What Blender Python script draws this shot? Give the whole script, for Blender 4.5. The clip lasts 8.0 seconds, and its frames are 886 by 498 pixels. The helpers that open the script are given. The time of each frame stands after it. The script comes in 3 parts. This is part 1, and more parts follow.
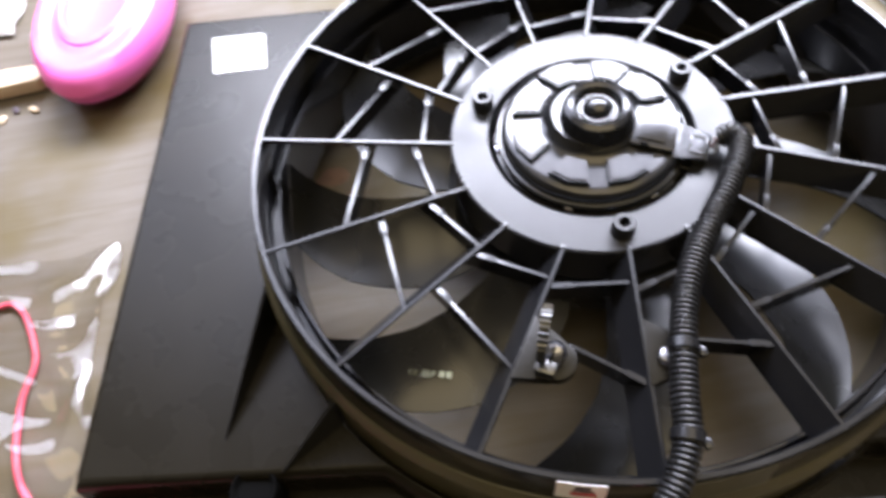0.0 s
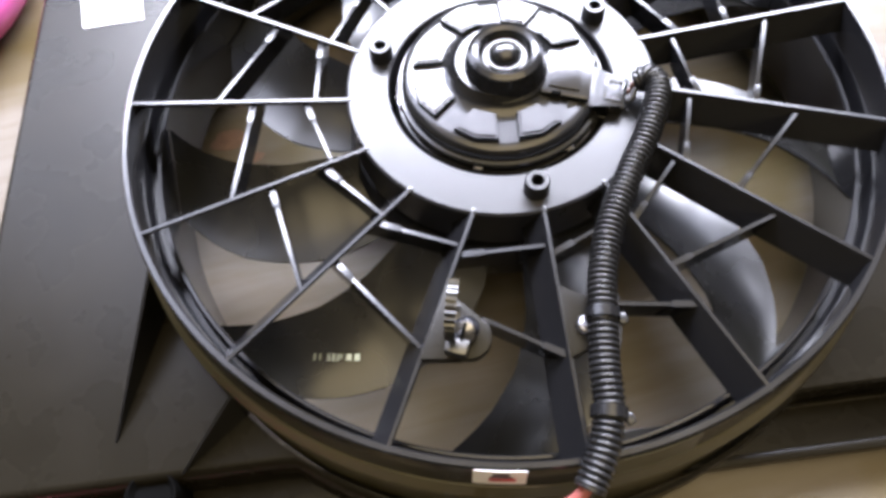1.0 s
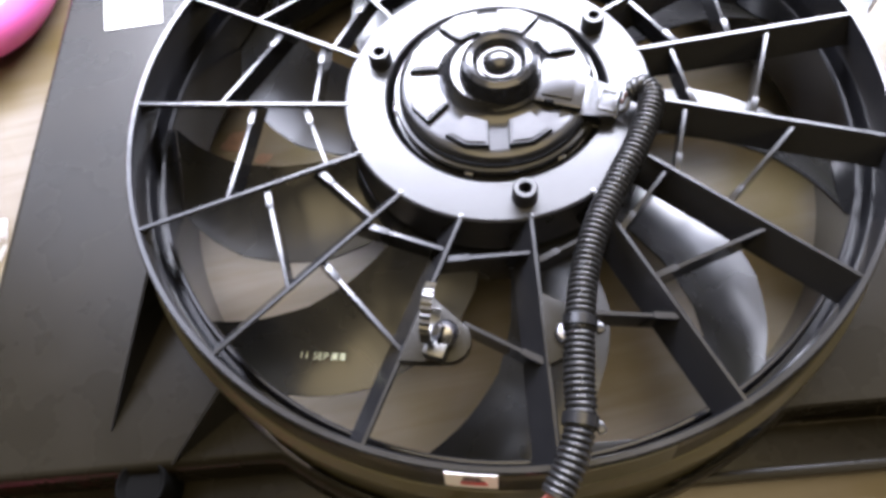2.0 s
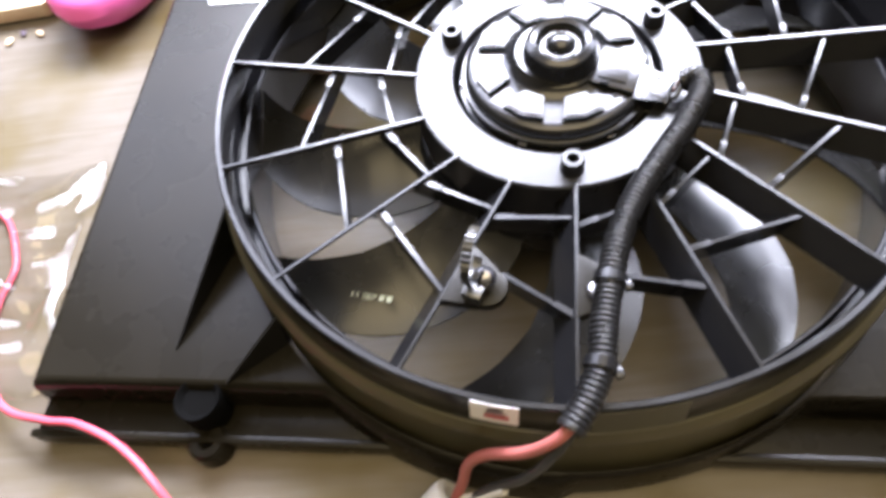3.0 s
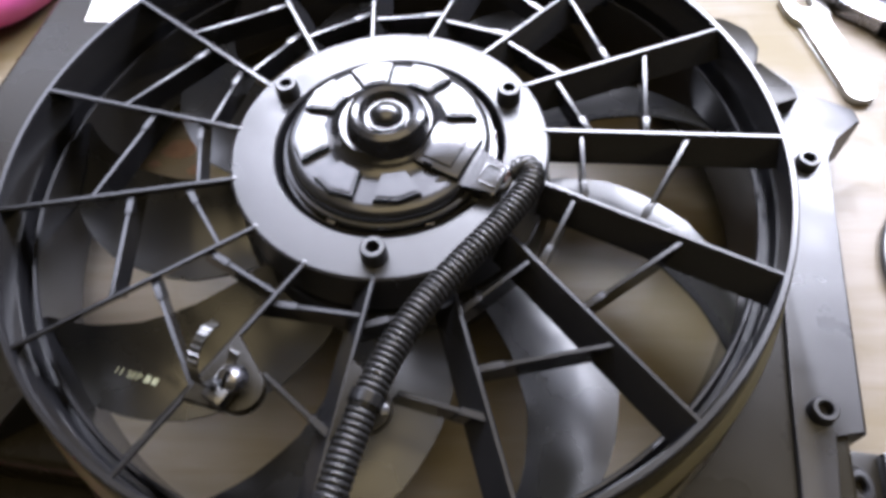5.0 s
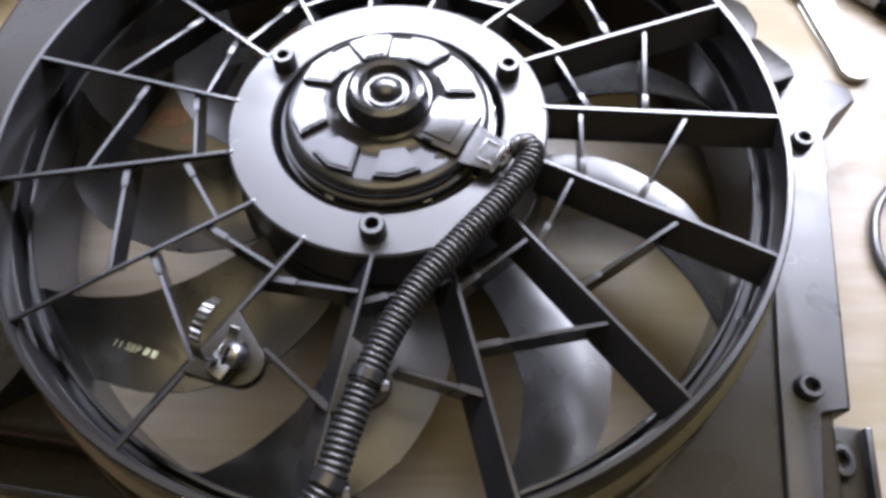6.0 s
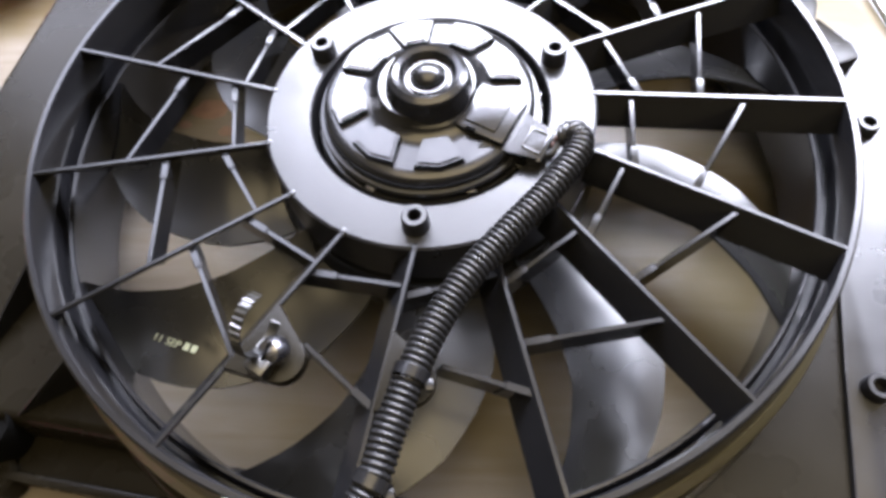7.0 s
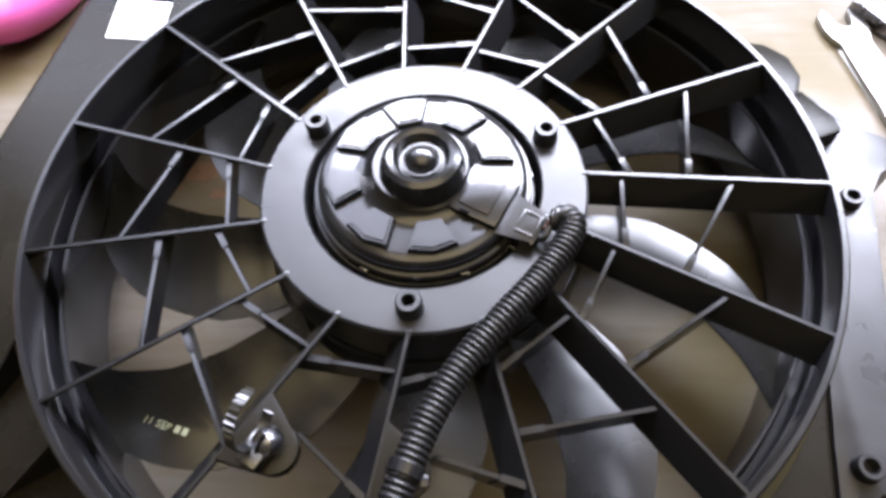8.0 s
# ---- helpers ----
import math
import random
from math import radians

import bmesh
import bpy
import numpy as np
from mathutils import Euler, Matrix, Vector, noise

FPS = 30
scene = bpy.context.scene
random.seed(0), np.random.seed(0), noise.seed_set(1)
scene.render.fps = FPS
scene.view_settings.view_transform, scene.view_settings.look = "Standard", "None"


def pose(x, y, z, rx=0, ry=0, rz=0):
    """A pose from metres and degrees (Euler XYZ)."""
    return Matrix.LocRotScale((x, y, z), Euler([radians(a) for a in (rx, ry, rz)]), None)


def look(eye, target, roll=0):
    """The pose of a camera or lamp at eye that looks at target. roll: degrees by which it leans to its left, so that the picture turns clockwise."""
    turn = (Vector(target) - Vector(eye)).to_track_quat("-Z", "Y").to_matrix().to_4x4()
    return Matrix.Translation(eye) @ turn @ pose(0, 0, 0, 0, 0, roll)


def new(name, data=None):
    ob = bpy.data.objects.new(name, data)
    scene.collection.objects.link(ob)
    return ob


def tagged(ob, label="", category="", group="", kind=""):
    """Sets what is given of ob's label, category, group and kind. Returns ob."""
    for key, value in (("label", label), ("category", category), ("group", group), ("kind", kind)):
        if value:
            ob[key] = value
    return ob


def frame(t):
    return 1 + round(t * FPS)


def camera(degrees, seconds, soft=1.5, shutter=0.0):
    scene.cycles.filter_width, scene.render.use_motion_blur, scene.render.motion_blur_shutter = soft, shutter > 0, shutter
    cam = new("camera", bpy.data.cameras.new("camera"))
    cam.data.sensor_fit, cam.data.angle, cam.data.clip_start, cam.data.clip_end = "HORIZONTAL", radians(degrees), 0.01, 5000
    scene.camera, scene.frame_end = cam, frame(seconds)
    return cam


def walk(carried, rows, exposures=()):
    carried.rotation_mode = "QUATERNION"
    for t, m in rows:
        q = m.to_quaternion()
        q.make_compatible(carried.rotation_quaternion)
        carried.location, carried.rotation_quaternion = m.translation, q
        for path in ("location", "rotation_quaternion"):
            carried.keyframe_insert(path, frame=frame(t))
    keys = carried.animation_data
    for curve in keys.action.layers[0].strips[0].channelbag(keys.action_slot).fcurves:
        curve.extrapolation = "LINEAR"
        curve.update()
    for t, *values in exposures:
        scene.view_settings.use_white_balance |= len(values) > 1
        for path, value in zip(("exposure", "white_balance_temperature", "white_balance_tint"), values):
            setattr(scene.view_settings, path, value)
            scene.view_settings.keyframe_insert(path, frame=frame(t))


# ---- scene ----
cam = camera(66.1, 8.0, soft=3.5, shutter=0.5)
PATH = [
    (0, (-0.095, -0.242, 0.399), (-0.087, 0.805, -1.304), -10.2),
    (0.2, (-0.083, -0.232, 0.393), (-0.058, 0.729, -1.361), -11.3),
    (0.5, (-0.085, -0.232, 0.382), (-0.005, 0.697, -1.388), -8.6),
    (0.8, (-0.079, -0.225, 0.368), (0.049, 0.685, -1.408), -6.5),
    (1, (-0.074, -0.221, 0.375), (0.069, 0.661, -1.415), -5.8),
    (1.2, (-0.072, -0.221, 0.375), (0.092, 0.667, -1.41), -4.5),
    (2.3, (-0.05, -0.24, 0.377), (-0.047, 0.704, -1.386), -8.7),
    (2.5, (-0.051, -0.253, 0.37), (-0.067, 0.729, -1.372), -6.1),
    (2.8, (-0.048, -0.261, 0.376), (-0.116, 0.736, -1.356), -7.4),
    (3, (-0.053, -0.271, 0.383), (-0.16, 0.736, -1.342), -11.7),
    (3.2, (-0.062, -0.279, 0.383), (-0.177, 0.721, -1.345), -12.4),
    (3.5, (-0.049, -0.271, 0.384), (-0.092, 0.729, -1.347), -11.1),
    (3.8, (-0.032, -0.254, 0.385), (0.037, 0.805, -1.31), -6.3),
    (4, (-0.008, -0.247, 0.382), (0.016, 0.831, -1.303), -7.4),
    (4.2, (0.011, -0.234, 0.377), (-0.03, 0.807, -1.329), -8.6),
    (4.5, (0.043, -0.214, 0.365), (-0.066, 0.838, -1.333), -10.1),
    (4.8, (0.046, -0.214, 0.36), (-0.057, 0.839, -1.338), -7.3),
    (5, (0.043, -0.225, 0.356), (-0.055, 0.841, -1.333), -4.7),
    (5.2, (0.042, -0.229, 0.361), (-0.05, 0.817, -1.341), -3.9),
    (6.3, (0.033, -0.218, 0.36), (-0.023, 0.754, -1.387), -2.4),
    (6.5, (0.03, -0.217, 0.358), (-0.067, 0.767, -1.38), -4.4),
    (7, (0.033, -0.216, 0.351), (-0.127, 0.74, -1.399), -7.9),
    (7.5, (0.041, -0.205, 0.362), (-0.117, 0.744, -1.391), -8.8),
    (7.8, (0.031, -0.197, 0.366), (-0.092, 0.801, -1.363), -6.0),
    (8, (0.03, -0.195, 0.365), (-0.092, 0.827, -1.35), -5.5),
]
EXPOSURES = [(0, 0.06), (0.5, 0.42), (1, 0.58), (2.5, 0.73), (3.5, 0.72), (4, 0.18), (4.5, 0.18), (5, 0.23), (6.5, 0.52), (7, 0.66), (7.5, 0.57), (8, 0.27)]
walk(cam, [(t, look(eye, target, roll)) for t, eye, target, roll in PATH], EXPOSURES)

# ---- world and light ----
world = bpy.data.worlds.new("world")
scene.world = world
world.use_nodes = True
wn = world.node_tree.nodes
sky = wn.new("ShaderNodeTexSky")
sky.sky_type = "NISHITA"
sky.sun_disc = False
sky.sun_elevation, sky.sun_rotation = radians(48), radians(20)
world.node_tree.links.new(sky.outputs["Color"], wn["Background"].inputs["Color"])
wn["Background"].inputs["Strength"].default_value = 0.10

WIN = (-1.70, 3.00, 0.85, 3.20)      # the window in the far wall: x0, x1, z0, z1
WALL_Y = 1.40


def area_lamp(name, at, target, sx, sy, watts, colour):
    d = bpy.data.lights.new(name, "AREA")
    d.shape, d.size, d.size_y, d.energy, d.color = "RECTANGLE", sx, sy, watts, colour
    ob = new(name, d)
    ob.matrix_world = look(at, target)
    return ob


area_lamp("window_daylight", (0.65, WALL_Y - 0.02, 2.02), (0.65, -1.0, 2.02), 4.65, 2.32, 235, (0.77, 0.80, 1.0))
area_lamp("tube_light", (0.40, 1.27, 1.40), (0.20, 0.0, 0.10), 2.20, 0.50, 175, (0.83, 0.85, 1.0))
area_lamp("ceiling_light", (0.25, -0.75, 3.22), (0.25, -0.75, 0.0), 2.80, 2.20, 48, (1.0, 0.80, 0.46))


# ---- materials ----
def shader(name):
    m = bpy.data.materials.new(name)
    m.use_nodes = True
    return m, m.node_tree.nodes, m.node_tree.links, m.node_tree.nodes["Principled BSDF"]


def surface(name, colour, rough, scale=60.0, vary=0.25, bump=0.15, fine=900.0, metal=0.0, dust=0.0, dust_colour=(0.30, 0.28, 0.25), coat=0.0, gloss=0.5, wavy=0.12, uneven=0.0):
    """Base colour with broad variation, fine grain relief, and a patchy veil of dust."""
    m, n, l, b = shader(name)
    geo = n.new("ShaderNodeTexCoord")
    big = n.new("ShaderNodeTexNoise")
    big.inputs["Scale"].default_value, big.inputs["Detail"].default_value = scale, 6.0
    l.new(geo.outputs["Object"], big.inputs["Vector"])
    mix = n.new("ShaderNodeMix")
    mix.data_type = "RGBA"
    mix.inputs["A"].default_value = (*[c * (1 - vary) for c in colour], 1)
    mix.inputs["B"].default_value = (*[min(1, c * (1 + vary)) for c in colour], 1)
    l.new(big.outputs["Fac"], mix.inputs["Factor"])
    last = mix.outputs["Result"]
    if dust:
        spots = n.new("ShaderNodeTexNoise")
        spots.inputs["Scale"].default_value, spots.inputs["Detail"].default_value = scale * 0.45, 9.0
        l.new(geo.outputs["Object"], spots.inputs["Vector"])
        ramp = n.new("ShaderNodeMapRange")
        ramp.inputs["From Min"].default_value, ramp.inputs["From Max"].default_value = 0.42, 0.75
        ramp.inputs["To Max"].default_value = dust
        l.new(spots.outputs["Fac"], ramp.inputs["Value"])
        veil = n.new("ShaderNodeMix")
        veil.data_type = "RGBA"
        l.new(ramp.outputs["Result"], veil.inputs["Factor"])
        l.new(last, veil.inputs["A"])
        veil.inputs["B"].default_value = (*dust_colour, 1)
        last = veil.outputs["Result"]
    l.new(last, b.inputs["Base Color"])
    grain = n.new("ShaderNodeTexNoise")
    grain.inputs["Scale"].default_value, grain.inputs["Detail"].default_value = fine, 3.0
    l.new(geo.outputs["Object"], grain.inputs["Vector"])
    rr = n.new("ShaderNodeMapRange")
    rr.inputs["To Min"].default_value, rr.inputs["To Max"].default_value = max(0.03, rough - 0.07 - uneven), min(1, rough + 0.09 + uneven)
    l.new(big.outputs["Fac"], rr.inputs["Value"])
    l.new(rr.outputs["Result"], b.inputs["Roughness"])
    bp = n.new("ShaderNodeBump")
    bp.inputs["Strength"].default_value, bp.inputs["Distance"].default_value = bump, 0.0006
    l.new(grain.outputs["Fac"], bp.inputs["Height"])
    wave = n.new("ShaderNodeBump")
    wave.inputs["Strength"].default_value, wave.inputs["Distance"].default_value = wavy, 0.0016
    l.new(big.outputs["Fac"], wave.inputs["Height"])
    l.new(wave.outputs["Normal"], bp.inputs["Normal"])
    l.new(bp.outputs["Normal"], b.inputs["Normal"])
    b.inputs["Metallic"].default_value = metal
    b.inputs["Coat Weight"].default_value = coat
    b.inputs["Specular IOR Level"].default_value = gloss
    return m


PLASTIC = surface("black_moulded_plastic", (0.0065, 0.0065, 0.0072), 0.20, 40, 0.3, 0.04, 1400, dust=0.014, dust_colour=(0.20, 0.20, 0.21), gloss=0.45, wavy=0.03)
HUBTOP = surface("satin_black_plastic", (0.010, 0.010, 0.0115), 0.33, 40, 0.40, 0.08, 1600, dust=0.06, dust_colour=(0.20, 0.20, 0.22), gloss=0.39, wavy=0.08, uneven=0.14)
PLATE = surface("black_shroud_plastic", (0.0090, 0.0076, 0.0050), 0.27, 25, 0.3, 0.08, 1100, gloss=0.16, dust=0.014, dust_colour=(0.20, 0.17, 0.11), wavy=0.025)
BLADE = surface("satin_black_blade_plastic", (0.007, 0.007, 0.0075), 0.27, 22, 0.25, 0.02, 700, gloss=0.56, dust=0.05, dust_colour=(0.17, 0.16, 0.06), wavy=0.02)
PAINT = surface("glossy_black_paint", (0.010, 0.010, 0.011), 0.18, 70, 0.3, 0.03, 500, gloss=0.56, wavy=0.05)
CONDUIT = surface("black_polyethylene", (0.0105, 0.0105, 0.011), 0.27, 90, 0.3, 0.1, 900, gloss=0.42)
STEEL = surface("zinc_plated_steel", (0.30, 0.30, 0.33), 0.26, 120, 0.15, 0.1, 800, metal=1.0)
BAND = surface("dull_steel_band", (0.10, 0.10, 0.10), 0.32, 120, 0.3, 0.2, 800, metal=1.0)
CHROME = surface("brushed_chrome_steel", (0.30, 0.295, 0.28), 0.30, 60, 0.12, 0.15, 600, metal=1.0)
WHITE = surface("white_paper_label", (0.82, 0.82, 0.82), 0.5, 80, 0.05, 0.05, 500)
PAPER = surface("greyed_wrapper_paper", (0.42, 0.40, 0.38), 0.6, 50, 0.2, 0.1, 300)
INKRED = surface("red_label_ink", (0.42, 0.04, 0.06), 0.5, 80, 0.2, 0.05, 500)
INKDARK = surface("dark_label_ink", (0.06, 0.04, 0.06), 0.5, 80, 0.2, 0.05, 500)
STAMP = surface("pale_stamped_ink", (0.25, 0.27, 0.18), 0.6, 400, 0.3, 0.05, 900)
RUST = surface("rust_brown_stain", (0.15, 0.085, 0.050), 0.5, 200, 0.4, 0.1, 500)
DRUM = surface("dusty_drum_plastic", (0.058, 0.051, 0.027), 0.34, 30, 0.35, 0.08, 1100, gloss=0.32, dust=0.18, dust_colour=(0.17, 0.15, 0.07), wavy=0.04)
OLIVE = surface("translucent_tape", (0.055, 0.052, 0.030), 0.35, 60, 0.2, 0.05, 500)
PINK = surface("pink_plastic", (0.86, 0.16, 0.50), 0.32, 14, 0.12, 0.05, 300)
REDWIRE = surface("red_wire_insulation", (0.32, 0.095, 0.085), 0.38, 60, 0.15, 0.05, 500)
PINKWIRE = surface("pink_red_wire_insulation", (0.66, 0.09, 0.14), 0.38, 60, 0.15, 0.05, 500)
BLACKWIRE = surface("black_wire_insulation", (0.02, 0.02, 0.02), 0.32, 60, 0.2, 0.05, 500)
BROWNWIRE = surface("brown_wire_insulation", (0.10, 0.055, 0.045), 0.38, 60, 0.15, 0.05, 500)
GREYPLUG = surface("off_white_nylon", (0.50, 0.49, 0.47), 0.42, 60, 0.12, 0.1, 500)
RUBBER = surface("black_rubber", (0.003, 0.003, 0.003), 0.9, 60, 0.3, 0.2, 500, gloss=0.05)
BEIGE = surface("pale_wooden_handle", (0.62, 0.48, 0.33), 0.45, 30, 0.2, 0.15, 300)
ROOMPAINT = surface("dark_matt_wall_paint", (0.085, 0.070, 0.036), 0.85, 3, 0.1, 0.1, 80)
CEILPAINT = surface("cream_ceiling_paint", (0.45, 0.38, 0.24), 0.9, 3, 0.06, 0.1, 80)
FLOORMAT = surface("grey_floor_tile", (0.25, 0.24, 0.22), 0.5, 6, 0.2, 0.1, 120)


def table_material():
    """Varnished pale board: long grain, patches of olive stain, scuffs, a glossy coat."""
    m, n, l, b = shader("varnished_beige_board")
    geo = n.new("ShaderNodeTexCoord")
    turn = n.new("ShaderNodeMapping")
    turn.inputs["Rotation"].default_value = (0, 0, radians(-12))
    turn.inputs["Scale"].default_value = (5.0, 40.0, 1.0)
    l.new(geo.outputs["Object"], turn.inputs["Vector"])
    grain = n.new("ShaderNodeTexNoise")
    grain.inputs["Scale"].default_value, grain.inputs["Detail"].default_value, grain.inputs["Distortion"].default_value = 2.2, 8.0, 0.6
    l.new(turn.outputs["Vector"], grain.inputs["Vector"])
    patch = n.new("ShaderNodeTexNoise")
    patch.inputs["Scale"].default_value, patch.inputs["Detail"].default_value = 8.5, 3.0
    l.new(geo.outputs["Object"], patch.inputs["Vector"])
    wood = n.new("ShaderNodeValToRGB")
    wood.color_ramp.elements[0].position, wood.color_ramp.elements[0].color = 0.30, (0.118, 0.099, 0.070, 1)
    wood.color_ramp.elements[1].position, wood.color_ramp.elements[1].color = 0.72, (0.160, 0.139, 0.118, 1)
    l.new(grain.outputs["Fac"], wood.inputs["Fac"])
    stain = n.new("ShaderNodeMix")
    stain.data_type = "RGBA"
    rng = n.new("ShaderNodeMapRange")
    rng.inputs["From Min"].default_value, rng.inputs["From Max"].default_value, rng.inputs["To Max"].default_value = 0.45, 0.66, 0.75
    l.new(patch.outputs["Fac"], rng.inputs["Value"])
    l.new(rng.outputs["Result"], stain.inputs["Factor"])
    l.new(wood.outputs["Color"], stain.inputs["A"])
    stain.inputs["B"].default_value = (0.092, 0.068, 0.018, 1)
    l.new(stain.outputs["Result"], b.inputs["Base Color"])
    rr = n.new("ShaderNodeMapRange")
    rr.inputs["To Min"].default_value, rr.inputs["To Max"].default_value = 0.36, 0.55
    l.new(patch.outputs["Fac"], rr.inputs["Value"])
    l.new(rr.outputs["Result"], b.inputs["Roughness"])
    bp = n.new("ShaderNodeBump")
    bp.inputs["Strength"].default_value, bp.inputs["Distance"].default_value = 0.10, 0.001
    b.inputs["Specular IOR Level"].default_value = 0.22
    l.new(grain.outputs["Fac"], bp.inputs["Height"])
    l.new(bp.outputs["Normal"], b.inputs["Normal"])
    creases = n.new("ShaderNodeTexNoise")
    creases.inputs["Scale"].default_value, creases.inputs["Detail"].default_value, creases.inputs["Distortion"].default_value = 38.0, 2.0, 1.2
    l.new(geo.outputs["Object"], creases.inputs["Vector"])
    sparse = n.new("ShaderNodeMapRange")
    sparse.inputs["From Min"].default_value, sparse.inputs["From Max"].default_value = 0.60, 0.80
    l.new(creases.outputs["Fac"], sparse.inputs["Value"])
    film = n.new("ShaderNodeBump")
    film.inputs["Strength"].default_value, film.inputs["Distance"].default_value = 1.0, 0.006
    l.new(sparse.outputs["Result"], film.inputs["Height"])
    l.new(film.outputs["Normal"], b.inputs["Coat Normal"])
    b.inputs["Coat Weight"].default_value, b.inputs["Coat Roughness"].default_value = 0.07, 0.16
    return m


TABLE = table_material()


def film_material():
    """Thin clear film: see-through, with a sharp sheen."""
    m, n, l, b = shader("clear_plastic_film")
    out = n["Material Output"]
    n.remove(b)
    clear, gloss, mix, fres = n.new("ShaderNodeBsdfTransparent"), n.new("ShaderNodeBsdfGlossy"), n.new("ShaderNodeMixShader"), n.new("ShaderNodeFresnel")
    clear.inputs["Color"].default_value = (0.96, 0.96, 0.95, 1)
    gloss.inputs["Roughness"].default_value = 0.12
    fres.inputs["IOR"].default_value = 1.75
    l.new(fres.outputs["Fac"], mix.inputs["Fac"])
    l.new(clear.outputs["BSDF"], mix.inputs[1])
    l.new(gloss.outputs["BSDF"], mix.inputs[2])
    l.new(mix.outputs["Shader"], out.inputs["Surface"])
    return m


FILM = film_material()


# ---- mesh helpers ----
def mesh_of(name, bm, material, smooth=35.0):
    bmesh.ops.recalc_face_normals(bm, faces=bm.faces)
    me = bpy.data.meshes.new(name)
    bm.to_mesh(me)
    bm.free()
    me.materials.append(material)
    if smooth:
        for p in me.polygons:
            p.use_smooth = True
        me.set_sharp_from_angle(angle=radians(smooth))
    return me


def thing(name, at, label, category, group="", kind=""):
    ob = new(name)
    ob.empty_display_size = 0.02
    ob.matrix_basis = at if isinstance(at, Matrix) else Matrix.Translation(at)
    return tagged(ob, label, category, group, kind)


def part(name, bm, material, parent, label="", m=None, smooth=35.0):
    """One mesh object under a thing or a part; its vertices are in the place's metres, moved by m."""
    me = bm if isinstance(bm, bpy.types.Mesh) else mesh_of(name, bm, material, smooth)
    ob = new(name, me)
    ob.parent = parent
    base = parent
    whole = Matrix()
    while base:
        whole = (base.matrix_parent_inverse @ base.matrix_basis if base.parent else base.matrix_basis) @ whole
        base = base.parent
    ob.matrix_parent_inverse = whole.inverted()
    ob.matrix_basis = m if m else Matrix()
    if label:
        ob["label"] = label
    return ob


def solo(name, bm, material, label, category, group="", kind="", smooth=35.0, m=None):
    ob = new(name, mesh_of(name, bm, material, smooth))
    if m:
        ob.matrix_basis = m
    return tagged(ob, label, category, group, kind)


def lathe(profile, seg=96, a0=0.0, a1=360.0, centre=(0, 0, 0), bm=None):
    """Turns a closed or open line of (r, z) round the z axis."""
    bm = bm or bmesh.new()
    full = a1 - a0 >= 359.9
    rings = []
    for i in range(seg if full else seg + 1):
        a = radians(a0 + (a1 - a0) * i / seg)
        rings.append([bm.verts.new((centre[0] + r * math.cos(a), centre[1] + r * math.sin(a), centre[2] + z)) for r, z in profile])
    n = len(profile)
    for i in range(seg):
        p, q = rings[i], rings[(i + 1) % len(rings)]
        for k in range(n - 1):
            bm.faces.new((p[k], q[k], q[k + 1], p[k + 1]))
    if not full:
        for end in (rings[0], rings[-1]):
            if n > 2:
                bm.faces.new(end)
    bmesh.ops.remove_doubles(bm, verts=bm.verts, dist=1e-6)
    return bm


def closed(profile):
    return list(profile) + [profile[0]]


def prism(outline, z0, z1, bevel=0.0, bm=None, segs=2):
    """A plate with that outline between two heights, its rims rounded."""
    own = bmesh.new()
    low = [own.verts.new((x, y, z0)) for x, y in outline]
    high = [own.verts.new((x, y, z1)) for x, y in outline]
    own.faces.new(low[::-1])
    own.faces.new(high)
    n = len(outline)
    for i in range(n):
        own.faces.new((low[i], low[(i + 1) % n], high[(i + 1) % n], high[i]))
    if bevel:
        bmesh.ops.bevel(own, geom=[e for e in own.edges], offset=bevel, segments=segs, affect="EDGES", profile=0.6)
    if bm is None:
        return own
    join(bm, own)
    return bm


def join(bm, own, m=None):
    if m:
        own.transform(m)
    me = bpy.data.meshes.new("joined")
    own.to_mesh(me)
    own.free()
    bm.from_mesh(me)
    bpy.data.meshes.remove(me)
    return bm


def box(sx, sy, sz, m=None, bevel=0.0, bm=None):
    own = bmesh.new()
    bmesh.ops.create_cube(own, size=1.0)
    own.transform(Matrix.Diagonal((sx, sy, sz, 1)))
    if bevel:
        bmesh.ops.bevel(own, geom=own.edges[:], offset=bevel, segments=2, affect="EDGES", profile=0.6)
    if m:
        own.transform(m)
    if bm is None:
        return own
    join(bm, own)
    return bm


def curve_points(points, count):
    """A smooth line (Catmull-Rom) through a few points, in even steps."""
    p = [Vector(q) for q in points]
    p = [2 * p[0] - p[1]] + p + [2 * p[-1] - p[-2]]
    fine = []
    for i in range(1, len(p) - 2):
        for s in range(40):
            t = s / 40
            a, b, c, d = p[i - 1], p[i], p[i + 1], p[i + 2]
            fine.append(0.5 * (2 * b + (c - a) * t + (2 * a - 5 * b + 4 * c - d) * t * t + (3 * b - a - 3 * c + d) * t ** 3))
    fine.append(p[-2])
    far = [0.0]
    for a, b in zip(fine, fine[1:]):
        far.append(far[-1] + (b - a).length)
    out, k = [], 0
    for i in range(count):
        want = far[-1] * i / (count - 1)
        while k < len(far) - 2 and far[k + 1] < want:
            k += 1
        f = (want - far[k]) / max(1e-9, far[k + 1] - far[k])
        out.append(fine[k].lerp(fine[k + 1], min(1, f)))
    return out


